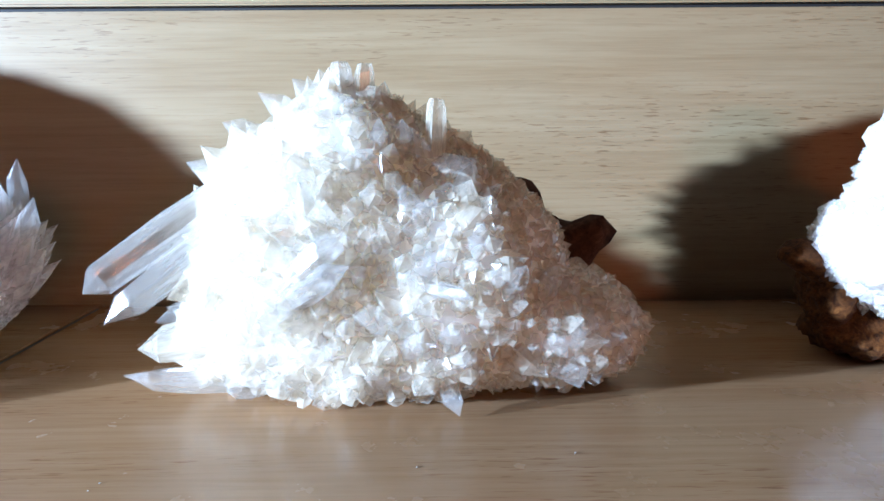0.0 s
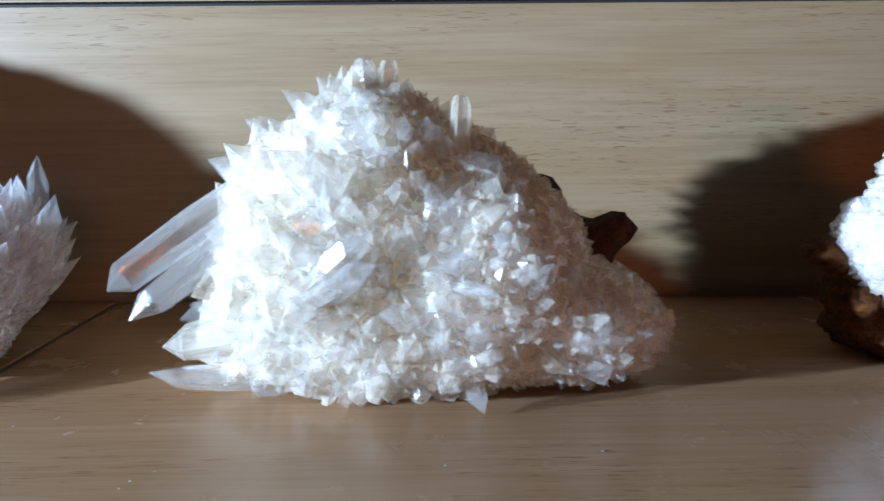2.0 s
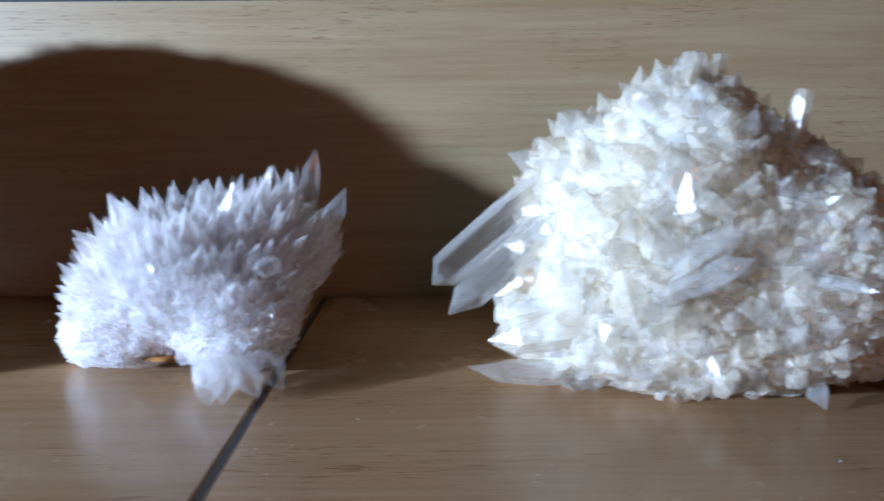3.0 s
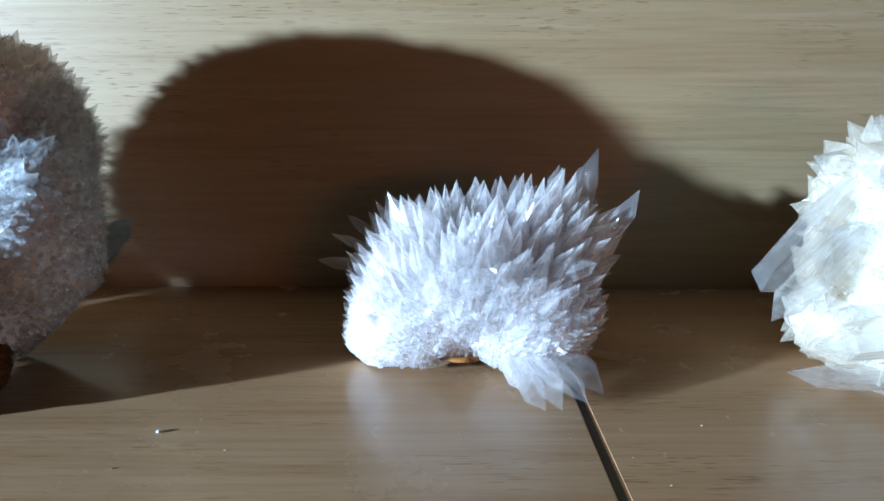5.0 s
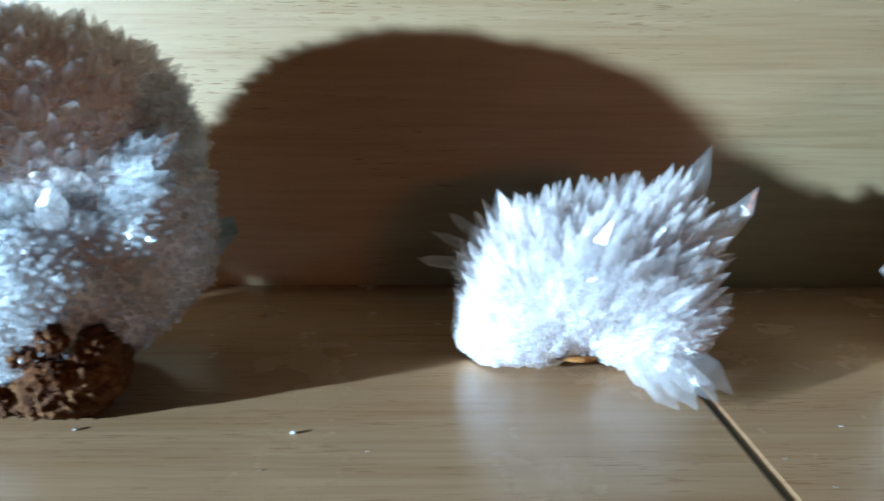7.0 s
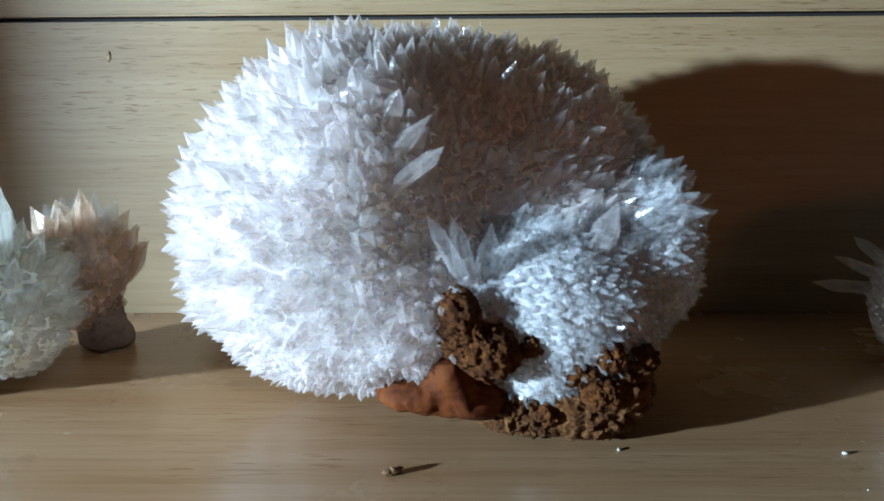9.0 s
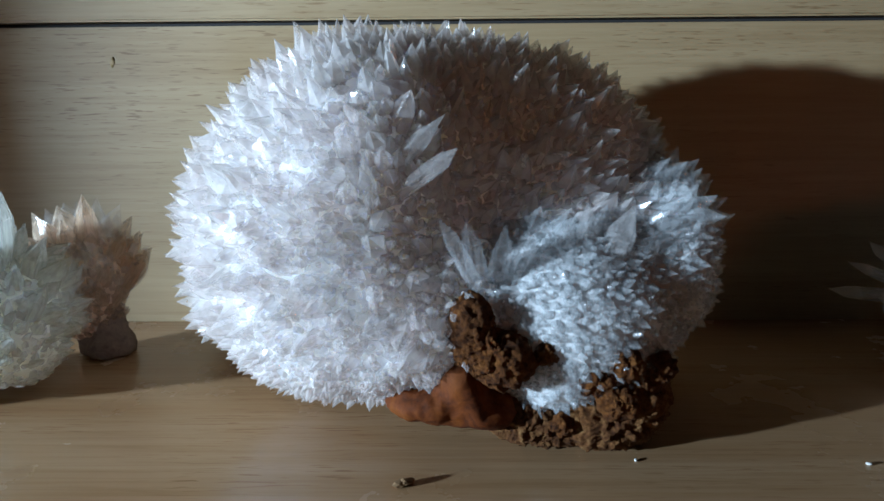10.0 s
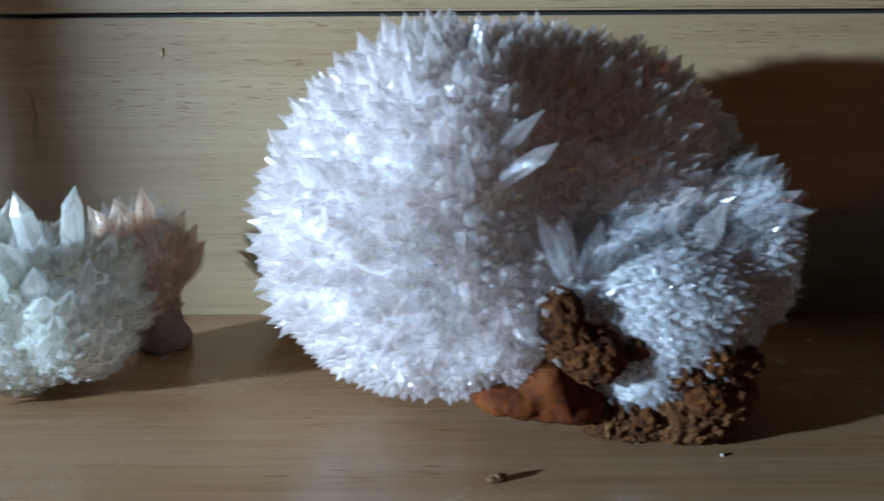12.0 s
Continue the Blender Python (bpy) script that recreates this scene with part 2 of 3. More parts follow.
def joined(name, shapes, poses, material, parent, rng, label=""):
    """Many small crystals as one part."""
    verts, faces, tips, start = [], [], [], 0
    for m in poses:
        v, f = shapes[rng.randrange(len(shapes))]
        mm = np.array(m)
        verts.append(v @ mm[:3, :3].T + mm[:3, 3])
        tips += v[:, 2].tolist()
        faces += [tuple(i + start for i in g) for g in f]
        start += len(v)
    if not verts:
        return None
    me = mesh_of(name, np.concatenate(verts), faces, material, False, tips)
    return child(name, me, parent, label, "stuff")


def crystals(parent, poses, materials, rng, name="crystal", shapes=6, shoulder=(0.5, 0.7), label=""):
    """Crystals as parts; alike ones share a mesh."""
    meshes = []
    for i in range(shapes):
        v, f = crystal_shape(rng, 6, 0.8, rng.uniform(*shoulder), blunt=0)
        for m in materials:
            meshes.append(mesh_of(name, v, f, m, False, v[:, 2]))
    for m in poses:
        ob = child(name, meshes[rng.randrange(len(meshes))], parent, label)
        ob.matrix_basis = m


def stone(parent, name, centre, lobes, material, rough, scale=120.0, level=4, floor=0.0005, seed=0.0, label="", smooth=True):
    v, f = lump(centre, lobes, floor, level, rough, scale, seed)
    return child(name, mesh_of(name, v, f, material, smooth), parent, label)


def thing(name, at, label, category, group=""):
    ob = new(name)
    ob.matrix_world = Matrix.Translation(at)
    ob.empty_display_size = 0.02
    return tagged(ob, label, category, group)


def settle(ob):
    """Keep parts, which are built in place, where they are under a thing that stands elsewhere."""
    for o in ob.children:
        o.matrix_parent_inverse = ob.matrix_world.inverted()


# ---- the cabinet ----
JOIN, BACK, SEAM = -0.1555, 0.300, 0.1375
tagged(box("wall_north", -1.9, 1.5, BACK, BACK + 0.018, -0.02, SEAM, BEECH_WALL, 0.0009), "pale beech board at the back of the shelf", "board", kind="structure")
tagged(box("wall_north_upper", -1.9, 1.5, BACK, BACK + 0.018, SEAM + 0.0022, 0.42, BEECH_TOP, 0.0009), "pale beech board above a dark seam", "board", kind="structure")
# dark sheet behind the boards paints the shade in their seam
tagged(box("trim", -1.9, 1.5, BACK + 0.006, BACK + 0.03, -0.02, 0.42, DARK), "dark sheet for the shade in the seam between beech boards", "seam", kind="structure")
tagged(box("floor_west", -1.9, JOIN - 0.0012, -0.12, BACK - 0.0002, -0.02, 0, BEECH_A, 0.0007), "glossy beech shelf board, warm brown", "shelf", kind="structure")
tagged(box("floor_east", JOIN + 0.0012, 1.5, -0.12, BACK - 0.0050, -0.02, 0, BEECH_B, 0.0007), "glossy beech shelf board with a gap behind it", "shelf", kind="structure")
tagged(box("floor_joint", JOIN - 0.0011, JOIN + 0.0011, -0.12, BACK - 0.006, -0.019, -0.0006, EDGING), "dark worn metal edging between two shelf boards", "edging", kind="structure")
# unseen post, added only to cast the dark band on the back board
tagged(box("cabinet_upright", -1.097, -1.083, -0.071, -0.05, 0, 0.42, DARK, 0.002), "narrow dark post, added unseen to shade the back board", "upright", kind="structure")

# dark strip laid in the gap to stand for its shade
tagged(box("floor_gap", JOIN + 0.0012, 1.5, BACK - 0.0048, BACK - 0.0003, -0.02, -0.0035, DARK), "dark strip for the shade in the gap behind the shelf", "gap", kind="structure")

# unseen rail, added to keep the warm fill off the front shelf
tagged(box("cabinet_rail", -1.9, 1.5, -0.136, -0.121, -0.02, 0.036, BEECH_B, 0.002), "low beech rail, added unseen to shade the shelf from the fill", "rail", kind="structure")

# unseen room added round the cabinet, kept dark so little torch light bounces
tagged(box("room_floor", -2.6, 2.2, -2.6, 0.36, -0.9, -0.85, plain("room_boards", (0.05, 0.035, 0.025), 0.6)), "brown room floor", "floor", kind="structure")
tagged(box("ceiling", -2.6, 2.2, -2.6, 0.36, 1.6, 1.65, ROOM_DARK), "near-black ceiling added to cut bounced light", "ceiling", kind="structure")
tagged(box("wall_west", -2.65, -2.6, -2.6, 0.36, -0.9, 1.65, ROOM_DARK), "near-black wall added to cut bounced light", "wall", kind="structure")
tagged(box("wall_east", 2.2, 2.25, -2.6, 0.36, -0.9, 1.65, ROOM_DARK), "near-black wall added to cut bounced light", "wall", kind="structure")
tagged(box("wall_room_north", -2.6, 2.2, 0.36, 0.41, -0.9, 1.65, ROOM_DARK), "near-black wall added behind the cabinet to cut bounced light", "wall", kind="structure")
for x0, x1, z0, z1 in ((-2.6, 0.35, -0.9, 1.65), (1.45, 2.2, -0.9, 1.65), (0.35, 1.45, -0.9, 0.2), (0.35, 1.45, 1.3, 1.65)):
    tagged(box("wall_south", x0, x1, -2.65, -2.6, z0, z1, ROOM_DARK), "near-black wall added round an opening to cut bounced light", "wall", kind="structure")


# ---- the specimens ----
def cluster(name, at, label, centre, lobes, mats, druse, seed, core, big, fine, heroes=(), bare=None, size=None, lean=None, k=0.2, limit=300, body_label="", floor=0.001, zone=None):
    """A mineral specimen. big: (tries, gap, length, radius, reach) for crystals that are parts; fine: the same for the joined druse.
    size(p): scale of a crystal at p; bare(p): True where none grow; lean(p, n): the way that a crystal points."""
    rng = random.Random(seed)
    top = thing(name, at, label, "mineral", "mineral specimens on the shelf")
    v, f = lump(centre, lobes, floor, 5, 0.0022, 90.0, seed, k)
    body = mesh_of("body", v, f, core, False)
    child("body", body, top, body_label)
    inside = zone[0] if zone else (lambda p: False)
    if zone:
        body.materials.append(zone[1])
        for poly in body.polygons:
            poly.material_index = 1 if inside(poly.center) else 0
    size = size or (lambda p: 1.0)
    bare = bare or (lambda p: False)
    lean = lean or (lambda p, n: Vector(n))

    def grown(tries, gap, length, radius, jitter, sink=0.35, least=0.0):
        spots = scatter(v, f, tries, lambda p: gap * (0.3 + 0.7 * max(least, size(p))), rng, lambda p, n: not bare(p) and p[2] > 0.004)
        out = []
        for p, n in spots:
            s = max(least, size(p)) * rng.uniform(0.6, 1.3)
            way = (lean(p, n).normalized() + Vector((rng.gauss(0, jitter), rng.gauss(0, jitter), rng.gauss(0, jitter)))).normalized()
            q = Vector(p)
            long = length * s
            if way.z < 0:
                long = min(long, max(0.002, (q.z - 0.0008) / -way.z))
            out.append((s, inside(p), along(q - way * long * sink, way, radius * s * rng.uniform(0.8, 1.2), long, rng.uniform(0, 6))))
        return out

    large = grown(*big)
    large.sort(key=lambda e: e[2].translation.y - 0.004 * e[0])
    room = limit - len(heroes)
    near, rest = large[:room], large[room:]
    crystals(top, [m for _, z, m in near if not z], mats, rng)
    if zone:
        crystals(top, [m for _, z, m in near if z], zone[3], rng)
    shapes = [crystal_shape(rng, 6, 0.8, rng.uniform(0.45, 0.65)) for _ in range(6)]
    grains, small = [grain_shape(rng) for _ in range(5)], grown(*fine, least=0.75)
    for flag, stuff in ((False, druse), (True, zone[2] if zone else None)):
        joined("crystal_bed", shapes, [m for _, z, m in rest if z == flag], stuff, top, rng)
        joined("druse", grains, [m for _, z, m in small if z == flag], stuff, top, rng)
    for foot, tip, r, mat, blunt in heroes:
        foot, tip = Vector(foot), Vector(tip)
        vv, ff = crystal_shape(rng, 6, 0.85, {0: 0.70, 1: 0.85, 2: 0.82}[blunt], blunt == 1)
        ob = child("crystal", mesh_of("crystal", vv, ff, mat, False, vv[:, 2]), top)
        ob.matrix_basis = along(foot, tip - foot, r, (tip - foot).length, rng.uniform(0, 1))
    return top


GLASSY = quartz("clear_quartz", (0.861, 0.870, 0.870), (0.844, 0.853, 0.861), 0.28, 0.07, 0.06)

# creamy cluster, shaped like a slanting pile
CREAM = quartz("creamy_quartz", (0.86, 0.82, 0.73), (0.85, 0.77, 0.63), 0.62, 0.35, 0.09, (0.85, 0.7, 0.5))
CREAM_BED = quartz("creamy_druse", (0.86, 0.81, 0.71), (0.84, 0.75, 0.60), 0.62, 0.38, 0.10, (0.9, 0.8, 0.66), True)
CREAM_CLEAR = quartz("creamy_clear_quartz", (0.818, 0.802, 0.768), (0.809, 0.776, 0.718), 0.44, 0.20, 0.07)
A_HERO = [
    ((-0.066, 0.208, 0.0620), (-0.1020, 0.188, 0.0355), 0.0072, CREAM_CLEAR, 2),
    ((-0.062, 0.202, 0.0520), (-0.0965, 0.188, 0.0255), 0.0066, CREAM_CLEAR, 2),
    ((-0.058, 0.184, 0.008), (-0.0905, 0.185, 0.0085), 0.0044, CREAM_CLEAR, 0),
    ((-0.056, 0.180, 0.024), (-0.0845, 0.182, 0.0185), 0.0066, CREAM, 0),
    ((-0.060, 0.186, 0.030), (-0.080, 0.188, 0.026), 0.0035, GLASSY, 0),
    ((-0.028, 0.197, 0.084), (-0.0450, 0.194, 0.0960), 0.0042, CREAM_CLEAR, 0),
    ((-0.040, 0.208, 0.078), (-0.0610, 0.207, 0.0870), 0.0056, CREAM_CLEAR, 0),
    ((-0.055, 0.212, 0.066), (-0.0760, 0.214, 0.0740), 0.0056, CREAM_CLEAR, 0),
    ((-0.020, 0.200, 0.090), (-0.0210, 0.200, 0.1050), 0.0044, CREAM, 1),
    ((-0.014, 0.200, 0.090), (-0.0130, 0.199, 0.1045), 0.0036, CREAM, 1),
    ((-0.010, 0.200, 0.088), (-0.0070, 0.199, 0.0995), 0.0036, CREAM, 0),
    ((0.0085, 0.192, 0.078), (0.0090, 0.190, 0.0935), 0.0034, CREAM, 1),
    ((-0.033, 0.172, 0.042), (-0.0160, 0.163, 0.0580), 0.0044, CREAM_CLEAR, 0),
    ((-0.034, 0.171, 0.036), (-0.0150, 0.161, 0.0490), 0.0046, CREAM_CLEAR, 0),
    ((0.006, 0.170, 0.041), (0.0190, 0.161, 0.0400), 0.0024, CREAM_CLEAR, 0),
    ((0.010, 0.176, 0.014), (0.0150, 0.170, 0.0010), 0.0040, CREAM_CLEAR, 0),
    ((0.030, 0.178, 0.034), (0.0330, 0.166, 0.0480), 0.0036, CREAM_CLEAR, 0),
    ((0.040, 0.182, 0.034), (0.0430, 0.172, 0.0460), 0.0036, CREAM_CLEAR, 0),
]


def a_size(p):
    fine_slope = p[0] > 0.03 and p[2] > 0.018 and p[2] > 0.075 - 0.8 * p[0]
    left = max(0.0, min(1.0, (-p[0] + 0.02) / 0.06))
    return 0.42 if fine_slope else 0.62 + 0.45 * left


specimen_a = cluster(
    "quartz_cluster", (0, 0.2, 0), "creamy white quartz cluster with pointed crystals on beech shelf",
    (-0.01, 0.205, 0.032),
    [(-0.012, 0.203, 0.018, 0.064, 0.034, 0.020), (-0.034, 0.203, 0.038, 0.033, 0.032, 0.028), (-0.020, 0.206, 0.062, 0.028, 0.027, 0.036),
     (0.015, 0.204, 0.042, 0.034, 0.034, 0.030), (0.051, 0.202, 0.019, 0.026, 0.025, 0.018), (0.006, 0.210, 0.062, 0.02, 0.02, 0.02), (-0.048, 0.214, 0.058, 0.020, 0.018, 0.024)],
    [CREAM, CREAM_CLEAR], CREAM_BED, 11, milk("creamy_core", (0.95, 0.92, 0.85), (0.93, 0.87, 0.76)),
    (16000, 0.0068, 0.0200, 0.0064, 0.32, 0.62), (16000, 0.0040, 0.0050, 0.0034, 0.6), A_HERO,
    bare=lambda p: p[1] > 0.235, size=a_size,
    lean=lambda p, n: Vector(n) + 0.7 * (Vector(p) - Vector((0.0, 0.215, 0.025))).normalized())
stone(specimen_a, "matrix", (0.046, 0.226, 0.04), [(0.032, 0.230, 0.056, 0.016, 0.010, 0.012), (0.050, 0.226, 0.038, 0.018, 0.012, 0.014), (0.066, 0.222, 0.047, 0.007, 0.008, 0.006)],
      UMBER, 0.003, 150.0, label="dark brown matrix rock behind the crystals")
settle(specimen_a)

# fan of upright points
ICE = quartz("rosy_white_quartz", (0.879, 0.857, 0.853), (0.875, 0.826, 0.821), 0.59, 0.25, 0.08)
ICE_BED = quartz("rosy_white_druse", (0.879, 0.857, 0.853), (0.870, 0.826, 0.821), 0.66, 0.38, 0.09, None, True)
ICE_CLEAR = quartz("clear_rosy_quartz", (0.870, 0.853, 0.848), (0.861, 0.826, 0.817), 0.44, 0.13, 0.07)
B_HERO = [
    ((-0.150, 0.236, 0.044), (-0.1440, 0.230, 0.0755), 0.0045, GLASSY, 0),
    ((-0.146, 0.226, 0.034), (-0.1310, 0.217, 0.0620), 0.0046, ICE_CLEAR, 0),
    ((-0.160, 0.232, 0.044), (-0.1590, 0.226, 0.0700), 0.0036, ICE_CLEAR, 0),
    ((-0.153, 0.234, 0.044), (-0.1510, 0.228, 0.0690), 0.0034, GLASSY, 0),
    ((-0.188, 0.232, 0.044), (-0.1880, 0.228, 0.0655), 0.0032, ICE_CLEAR, 0),
    ((-0.176, 0.232, 0.044), (-0.1730, 0.226, 0.0660), 0.0034, GLASSY, 0),
    ((-0.216, 0.230, 0.040), (-0.2200, 0.230, 0.0580), 0.0036, ICE_CLEAR, 0),
    ((-0.207, 0.230, 0.042), (-0.2080, 0.228, 0.0590), 0.0034, ICE_CLEAR, 0),
    ((-0.222, 0.242, 0.036), (-0.2370, 0.244, 0.0480), 0.0026, ICE_CLEAR, 0),
    ((-0.224, 0.242, 0.032), (-0.2440, 0.245, 0.0405), 0.0026, ICE_CLEAR, 0),
    ((-0.224, 0.242, 0.027), (-0.2500, 0.245, 0.0290), 0.0026, ICE_CLEAR, 0),
    ((-0.170, 0.202, 0.016), (-0.1480, 0.183, 0.0030), 0.0062, ICE_CLEAR, 0),
    ((-0.172, 0.200, 0.014), (-0.1630, 0.173, 0.0020), 0.0056, ICE_CLEAR, 0),
    ((-0.176, 0.200, 0.011), (-0.1690, 0.174, 0.0015), 0.0046, ICE_CLEAR, 0),
    ((-0.170, 0.196, 0.012), (-0.1550, 0.178, 0.0020), 0.0046, ICE_CLEAR, 0),
    ((-0.178, 0.200, 0.013), (-0.1730, 0.184, 0.0030), 0.0050, ICE, 0),
    ((-0.184, 0.208, 0.014), (-0.1830, 0.190, 0.0080), 0.0044, ICE, 0),
    ((-0.164, 0.206, 0.026), (-0.1460, 0.196, 0.0250), 0.0060, ICE_CLEAR, 0),
    ((-0.166, 0.208, 0.034), (-0.1500, 0.196, 0.0420), 0.0052, ICE, 0),
]
specimen_b = cluster(
    "quartz_cluster", (-0.19, 0.228, 0), "clear white quartz cluster with a fan of upright points",
    (-0.188, 0.228, 0.024),
    [(-0.204, 0.230, 0.020, 0.028, 0.022, 0.018), (-0.188, 0.228, 0.034, 0.036, 0.018, 0.016), (-0.162, 0.226, 0.034, 0.016, 0.018, 0.022),
     (-0.209, 0.214, 0.016, 0.021, 0.017, 0.016), (-0.213, 0.215, 0.008, 0.020, 0.012, 0.010), (-0.188, 0.207, 0.028, 0.022, 0.014, 0.014), (-0.168, 0.205, 0.018, 0.020, 0.016, 0.018)],
    [ICE, ICE, ICE_CLEAR, ICE_CLEAR, GLASSY], ICE_BED, 23, milk("rosy_core", (0.96, 0.94, 0.95), (0.94, 0.9, 0.9)),
    (16000, 0.0036, 0.0190, 0.0030, 0.10, 0.36), (20000, 0.0020, 0.0040, 0.0015, 0.4), B_HERO,
    size=lambda p: (0.26 + 0.78 * max(0.0, min(1.0, (p[2] - 0.016) / 0.020))) * (0.6 if p[0] < -0.222 else 1.0),
    lean=lambda p, n: 0.3 * Vector(n) + 1.3 * (Vector(p) - Vector((-0.190, 0.232, -0.020))).normalized())
stone(specimen_b, "matrix", (-0.193, 0.2030, 0.0060), [(-0.193, 0.2030, 0.0060, 0.008, 0.004, 0.0012)], OCHRE, 0.001, 300.0, 3, label="orange clay under the crystals")
settle(specimen_b)

# large ball-shaped cluster with brown matrix
SNOW = quartz("snowy_quartz", (0.823, 0.785, 0.768), (0.814, 0.727, 0.701), 0.59, 0.31, 0.08, (0.95, 0.80, 0.78))
SNOW_BED = quartz("snowy_druse", (0.809, 0.785, 0.760), (0.793, 0.727, 0.701), 0.62, 0.38, 0.09, (0.9, 0.78, 0.75), True)


SNOW_CLEAR = quartz("clear_snowy_quartz", (0.809, 0.785, 0.768), (0.793, 0.743, 0.718), 0.44, 0.18, 0.07)


def c_bare(p):
    return p[2] < 0.006


GREY = quartz("grey_clear_quartz", (0.781, 0.799, 0.799), (0.693, 0.720, 0.728), 0.44, 0.18, 0.07)
GREY_BED = quartz("grey_clear_druse", (0.764, 0.781, 0.790), (0.640, 0.666, 0.675), 0.47, 0.25, 0.07, None, True)


def c_clear(p):
    return (p[0] > -0.386 and p[2] < 0.066 and p[1] < 0.235) or p[0] > -0.337


def c_size(p):
    if p[0] > -0.385 and p[2] < 0.062 and p[1] < 0.225:
        return 0.42
    if p[2] < 0.03:
        return 0.45
    return 0.9 if p[0] < -0.4 else 0.8


C_HERO = [
    ((-0.3580, 0.1860, 0.0490), (-0.3590, 0.1800, 0.0715), 0.0042, SNOW_CLEAR, 0),
    ((-0.3520, 0.1850, 0.0490), (-0.3475, 0.1760, 0.0715), 0.0044, SNOW_CLEAR, 0),
    ((-0.3630, 0.1840, 0.0490), (-0.3650, 0.1780, 0.0650), 0.0036, SNOW_CLEAR, 0),
    ((-0.3550, 0.1820, 0.0420), (-0.3550, 0.1720, 0.0570), 0.0036, SNOW_CLEAR, 0),
    ((-0.3440, 0.1850, 0.0490), (-0.3400, 0.1780, 0.0630), 0.0036, GLASSY, 0),
    ((-0.3890, 0.1740, 0.0470), (-0.4000, 0.1610, 0.0700), 0.0026, GLASSY, 0),
    ((-0.3890, 0.1760, 0.0470), (-0.3930, 0.1640, 0.0690), 0.0030, GLASSY, 0),
    ((-0.3850, 0.1780, 0.0470), (-0.3830, 0.1660, 0.0670), 0.0028, GLASSY, 0),
    ((-0.3810, 0.1800, 0.0470), (-0.3750, 0.1680, 0.0650), 0.0030, GLASSY, 0),
    ((-0.4150, 0.1760, 0.0720), (-0.3950, 0.1610, 0.0870), 0.0026, SNOW_CLEAR, 0),
    ((-0.4170, 0.1780, 0.0770), (-0.3985, 0.1630, 0.0955), 0.0026, SNOW_CLEAR, 0),
    ((-0.4190, 0.1760, 0.0650), (-0.4180, 0.1560, 0.0870), 0.0028, SNOW_CLEAR, 0),
]
specimen_c = cluster(
    "quartz_cluster", (-0.39, 0.2, 0), "large ball-shaped white quartz cluster with rusty brown matrix",
    (-0.395, 0.208, 0.062),
    [(-0.437, 0.206, 0.058, 0.042, 0.040, 0.049), (-0.424, 0.200, 0.088, 0.025, 0.030, 0.028), (-0.378, 0.228, 0.074, 0.050, 0.036, 0.038), (-0.397, 0.222, 0.095, 0.026, 0.028, 0.024), (-0.368, 0.232, 0.088, 0.028, 0.028, 0.022),
     (-0.360, 0.196, 0.035, 0.031, 0.029, 0.030), (-0.366, 0.183, 0.021, 0.013, 0.013, 0.012), (-0.328, 0.203, 0.052, 0.013, 0.020, 0.026), (-0.410, 0.196, 0.034, 0.044, 0.030, 0.022)],
    [SNOW, SNOW, SNOW_CLEAR], SNOW_BED, 37, milk("snowy_core", (0.95, 0.94, 0.94), (0.92, 0.86, 0.85)),
    (60000, 0.0040, 0.0135, 0.0034, 0.20, 0.48), (40000, 0.0024, 0.0034, 0.0016, 0.6), C_HERO, bare=c_bare, size=c_size,
    zone=(c_clear, earth("grey_clear_core", (0.4, 0.4, 0.4), (0.55, 0.56, 0.56), (0.68, 0.7, 0.7), 120.0, 0.4, 0.0006), GREY_BED, [GREY, GREY, GLASSY]),
    lean=lambda p, n: Vector(n) + 0.9 * (Vector(p) - Vector((-0.392, 0.205, 0.045))).normalized())
SIENNA = earth("red_brown_crust", (0.03, 0.006, 0.001), (0.12, 0.027, 0.003), (0.22, 0.06, 0.006), 130.0, 0.8, 0.0006)
MATRIX = "rusty brown crumbly matrix rock"
stone(specimen_c, "matrix", (-0.388, 0.170, 0.033), [(-0.392, 0.170, 0.038, 0.007, 0.008, 0.010), (-0.383, 0.168, 0.030, 0.009, 0.008, 0.008)],
      RUST, 0.0015, 420.0, 6, label=MATRIX)
stone(specimen_c, "matrix", (-0.401, 0.177, 0.017), [(-0.404, 0.177, 0.015, 0.013, 0.012, 0.006), (-0.394, 0.174, 0.022, 0.008, 0.010, 0.010), (-0.388, 0.177, 0.013, 0.012, 0.012, 0.006)],
      SIENNA, 0.0014, 160.0, 5, label="smooth red-brown crust under the crystals")
stone(specimen_c, "matrix", (-0.374, 0.178, 0.009), [(-0.376, 0.178, 0.010, 0.012, 0.009, 0.008), (-0.366, 0.180, 0.006, 0.016, 0.010, 0.006)],
      OCHRE_CRUST, 0.0014, 420.0, 6, label="ochre brown pitted matrix rock")
stone(specimen_c, "matrix", (-0.352, 0.178, 0.010), [(-0.354, 0.178, 0.009, 0.016, 0.011, 0.010), (-0.344, 0.179, 0.016, 0.010, 0.011, 0.011)],
      OCHRE_CRUST, 0.0015, 420.0, 6, label="ochre brown pitted matrix rock")
for x, y, z, a, b, c in ((-0.3715, 0.168, 0.0315, 0.0032, 0.003, 0.0036), (-0.357, 0.169, 0.023, 0.0055, 0.003, 0.0045), (-0.349, 0.169, 0.028, 0.005, 0.003, 0.0045),
                         (-0.339, 0.173, 0.0255, 0.0055, 0.003, 0.0045), (-0.351, 0.168, 0.017, 0.006, 0.003, 0.005), (-0.366, 0.170, 0.010, 0.004, 0.003, 0.003)):
    stone(specimen_c, "matrix", (x, y, z), [(x, y, z, a, b, c)], RUST, 0.0012, 430.0, 5, seed=x * 90)
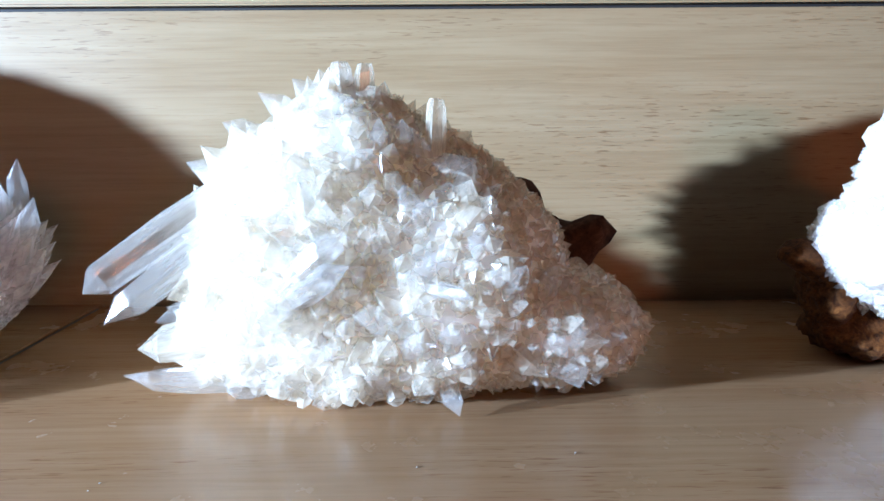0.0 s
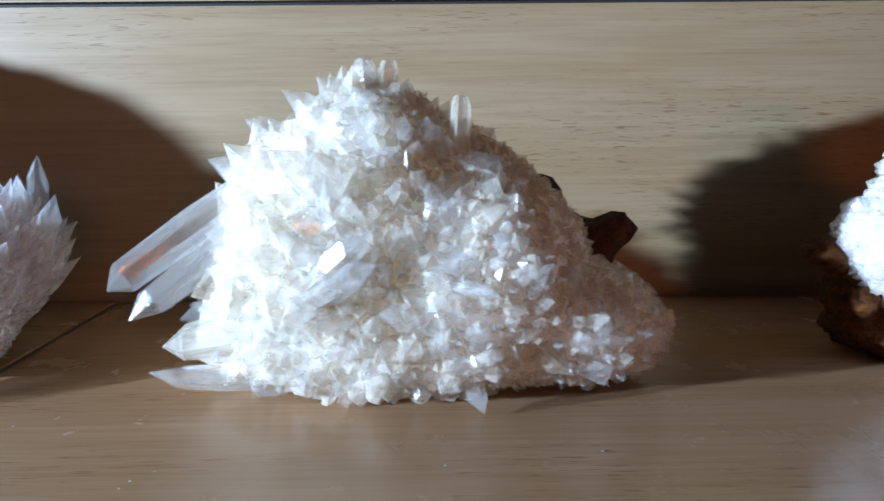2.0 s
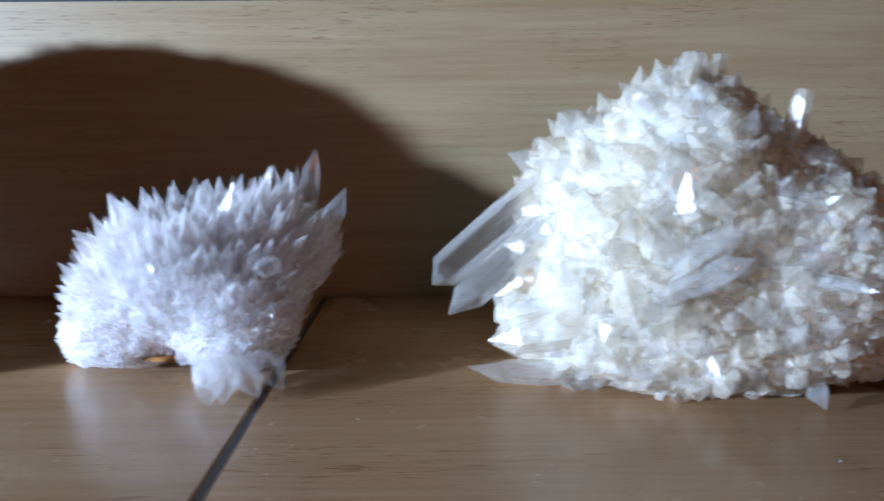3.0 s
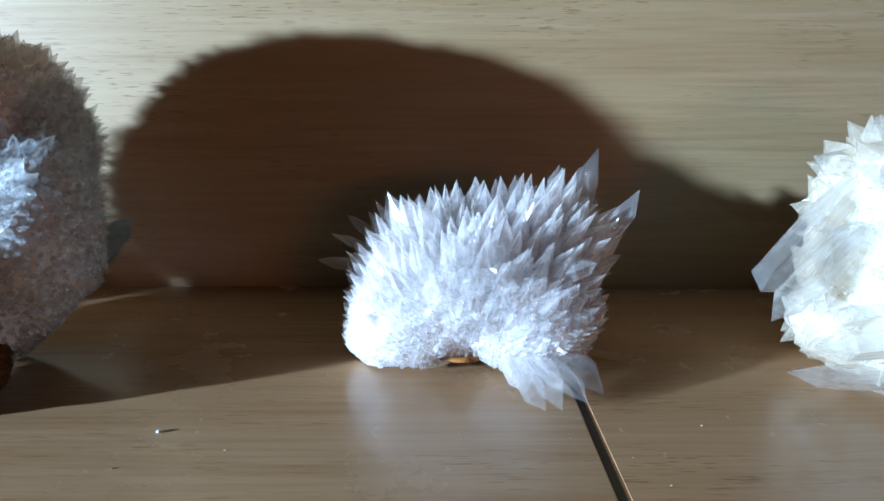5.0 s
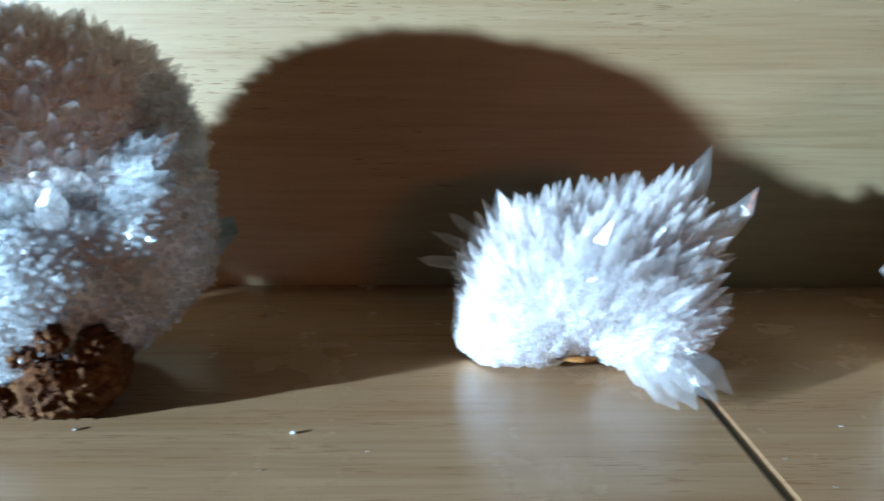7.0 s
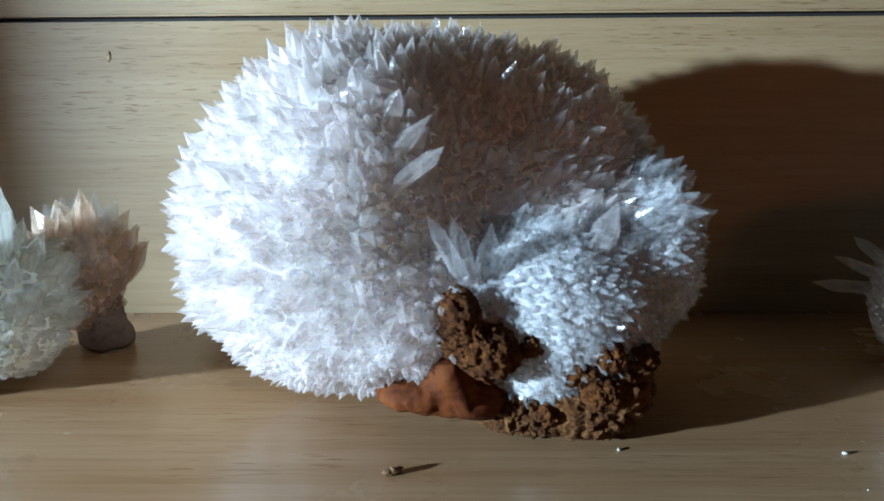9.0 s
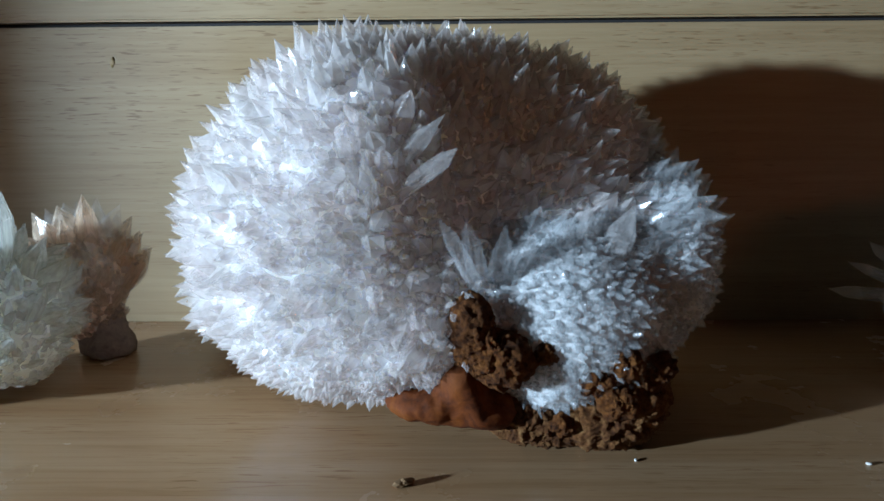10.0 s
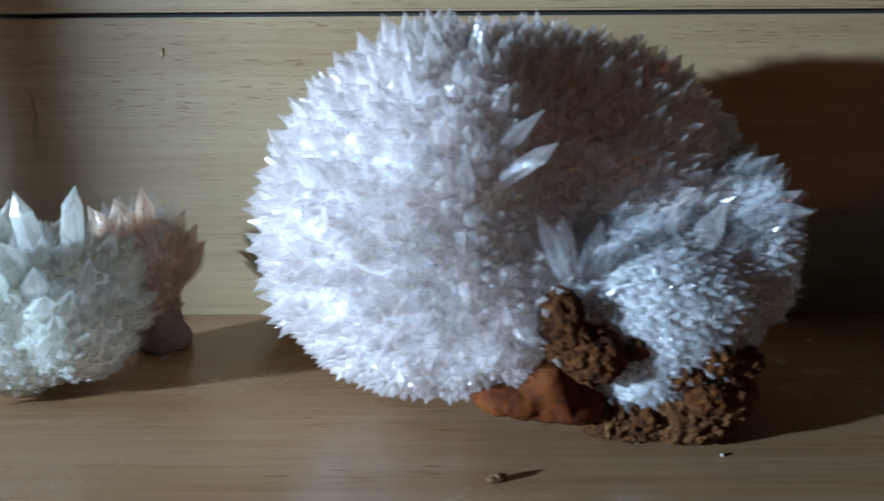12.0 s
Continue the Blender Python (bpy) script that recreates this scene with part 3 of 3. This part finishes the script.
stone(specimen_c, "matrix", (-0.342, 0.224, 0.030), [(-0.321, 0.229, 0.044, 0.010, 0.014, 0.007), (-0.338, 0.226, 0.032, 0.012, 0.018, 0.013), (-0.356, 0.214, 0.014, 0.016, 0.024, 0.012)],
      SLATE, 0.0010, 90.0, 2, label="grey-blue rock edge under the druse", smooth=False)
settle(specimen_c)

# broken white piece with a brown underside
specimen_d = cluster(
    "quartz_cluster", (0.2, 0.22, 0), "broken white quartz piece with a rusty brown underside",
    (0.185, 0.212, 0.045),
    [(0.166, 0.206, 0.044, 0.026, 0.024, 0.018), (0.182, 0.208, 0.070, 0.024, 0.024, 0.028), (0.200, 0.214, 0.034, 0.042, 0.032, 0.026)],
    [SNOW, CREAM, CREAM_CLEAR], SNOW_BED, 41, milk("pale_core", (0.94, 0.93, 0.92), (0.9, 0.86, 0.83)),
    (9000, 0.0058, 0.0090, 0.0046, 0.5, 0.6), (16000, 0.0027, 0.0036, 0.0019, 0.6), (),
    bare=lambda p: p[2] < 0.020 and p[0] < 0.185, floor=0.006)
stone(specimen_d, "matrix", (0.160, 0.214, 0.022), [(0.136, 0.210, 0.040, 0.008, 0.009, 0.006), (0.149, 0.214, 0.026, 0.008, 0.014, 0.011), (0.174, 0.220, 0.010, 0.028, 0.020, 0.010)],
      RUST, 0.0022, 260.0, 5, label="rusty brown matrix under the quartz")
settle(specimen_d)

# greenish white cluster and a small peach one behind it
PALE = quartz("greenish_white_quartz", (0.781, 0.799, 0.746), (0.711, 0.728, 0.658), 0.72, 0.36, 0.09)
PALE_BED = quartz("greenish_white_druse", (0.764, 0.781, 0.737), (0.693, 0.711, 0.658), 0.76, 0.45, 0.09, (0.7, 0.55, 0.3), True)
specimen_e = cluster(
    "quartz_cluster", (-0.575, 0.205, 0), "greenish white quartz cluster with upright points",
    (-0.575, 0.210, 0.030),
    [(-0.578, 0.210, 0.022, 0.036, 0.026, 0.020), (-0.572, 0.212, 0.038, 0.034, 0.024, 0.016), (-0.545, 0.208, 0.028, 0.014, 0.02, 0.018)],
    [PALE, PALE, GLASSY], PALE_BED, 53, milk("greenish_core", (0.9, 0.92, 0.84), (0.86, 0.87, 0.78)),
    (7000, 0.0056, 0.0165, 0.0036, 0.16), (9000, 0.0030, 0.0045, 0.0020, 0.45),
    [((-0.545, 0.206, 0.050), (-0.5385, 0.200, 0.0735), 0.0042, PALE, 0), ((-0.556, 0.206, 0.050), (-0.5570, 0.200, 0.0715), 0.0042, PALE, 0)],
    size=lambda p: 0.4 + 0.7 * max(0.0, min(1.0, (p[2] - 0.015) / 0.03)),
    lean=lambda p, n: 0.5 * Vector(n) + (Vector(p) - Vector((-0.575, 0.212, -0.01))).normalized())
settle(specimen_e)

PEACH = quartz("peach_quartz", (0.799, 0.658, 0.515), (0.728, 0.533, 0.373), 0.72, 0.36, 0.10)
PEACH_BED = quartz("peach_druse", (0.746, 0.640, 0.533), (0.658, 0.515, 0.408), 0.76, 0.45, 0.11, (0.4, 0.22, 0.1), True)
specimen_f = cluster(
    "quartz_cluster", (-0.543, 0.255, 0), "small peach-coloured quartz cluster on a grey-brown rock",
    (-0.543, 0.256, 0.030),
    [(-0.547, 0.256, 0.018, 0.012, 0.011, 0.014), (-0.543, 0.256, 0.038, 0.015, 0.012, 0.014), (-0.553, 0.256, 0.036, 0.012, 0.012, 0.014)],
    [PEACH, PEACH, GLASSY], PEACH_BED, 67, milk("peach_core", (0.88, 0.74, 0.6), (0.8, 0.6, 0.45)),
    (5000, 0.0044, 0.0150, 0.0034, 0.14), (5000, 0.0026, 0.0040, 0.0018, 0.4),
    [((-0.541, 0.250, 0.044), (-0.5395, 0.247, 0.0680), 0.0036, PEACH, 0), ((-0.550, 0.250, 0.042), (-0.5590, 0.247, 0.0590), 0.0034, PEACH, 0)],
    bare=lambda p: p[2] < 0.010, size=lambda p: 0.35 + 0.75 * max(0.0, min(1.0, (p[2] - 0.015) / 0.02)),
    lean=lambda p, n: 0.6 * Vector(n) + (Vector(p) - Vector((-0.544, 0.256, 0.0))).normalized())
stone(specimen_f, "matrix", (-0.542, 0.256, 0.010), [(-0.543, 0.256, 0.012, 0.0095, 0.0085, 0.020), (-0.539, 0.254, 0.004, 0.010, 0.009, 0.008)],
      earth("taupe_rock", (0.12, 0.09, 0.07), (0.24, 0.18, 0.14), (0.36, 0.28, 0.22), 160.0), 0.0012, 160.0, label="grey-brown rock base")
settle(specimen_f)


# ---- crumbs on the shelf ----
DUST = [(-0.2395, 0.2018), (-0.1484, 0.1519), (-0.2869, 0.1476), (-0.1232, 0.1682), (-0.1016, 0.2334), (-0.0761, 0.1354),
        (-0.0750, 0.1386), (0.0030, 0.1440), (-0.1761, 0.1870), (-0.1422, 0.1398), (-0.2600, 0.1560), (0.0450, 0.1500)]
OCHRE_MARK = plain("ochre_mark", (0.30, 0.20, 0.08), 0.45, 0.0, 600.0)
for x, z, w, h in ((-0.550, 0.1222, 0.0013, 0.0026), (-0.6117, 0.0910, 0.0016, 0.0150)):
    v, f = lump((x, 0.3000, z), [(x, 0.3000, z, w, 0.00015, h)], 0.0, 3, 0.00004, 700.0, 3.0)
    tagged(new("stain", mesh_of("stain", v, f, OCHRE_MARK, True)), "small ochre resin stain on the back board", "stain")

def crumb(at, size, material, label, seed, stretch=(1, 1, 1), turn=0.0):
    rng = random.Random(seed)
    x, y = at
    v, f = lump((0, 0, size * 0.6), [(0, 0, size * 0.6, size * stretch[0], size * stretch[1], size * 0.6 * stretch[2])], 0.0, 3, size * 0.35, 500.0, seed)
    ob = new("crumb", mesh_of("crumb", v, f, material))
    ob.matrix_world = pose(x, y, 0, 0, 0, turn)
    return tagged(ob, label, "crumb")


crumb((-0.4098, 0.1546), 0.0018, HUSK, "dry brown husk lying on the shelf", 5, (1.7, 0.7, 1), 30)
crumb((-0.2822, 0.1652), 0.0006, LINT, "tiny pale crumb on the shelf", 6, (1.4, 1, 1))
crumb((-0.3455, 0.1675), 0.0005, LINT, "tiny pale crystal chip on the shelf", 7, (1.6, 1, 1), 70)
for k, (x, y) in enumerate(DUST):
    crumb((x, y), 0.00015 + 0.00003 * (k % 4), LINT, "speck of pale dust on the shelf", 20 + k, (1.3 + 0.2 * (k % 3), 1, 1), 37 * k)
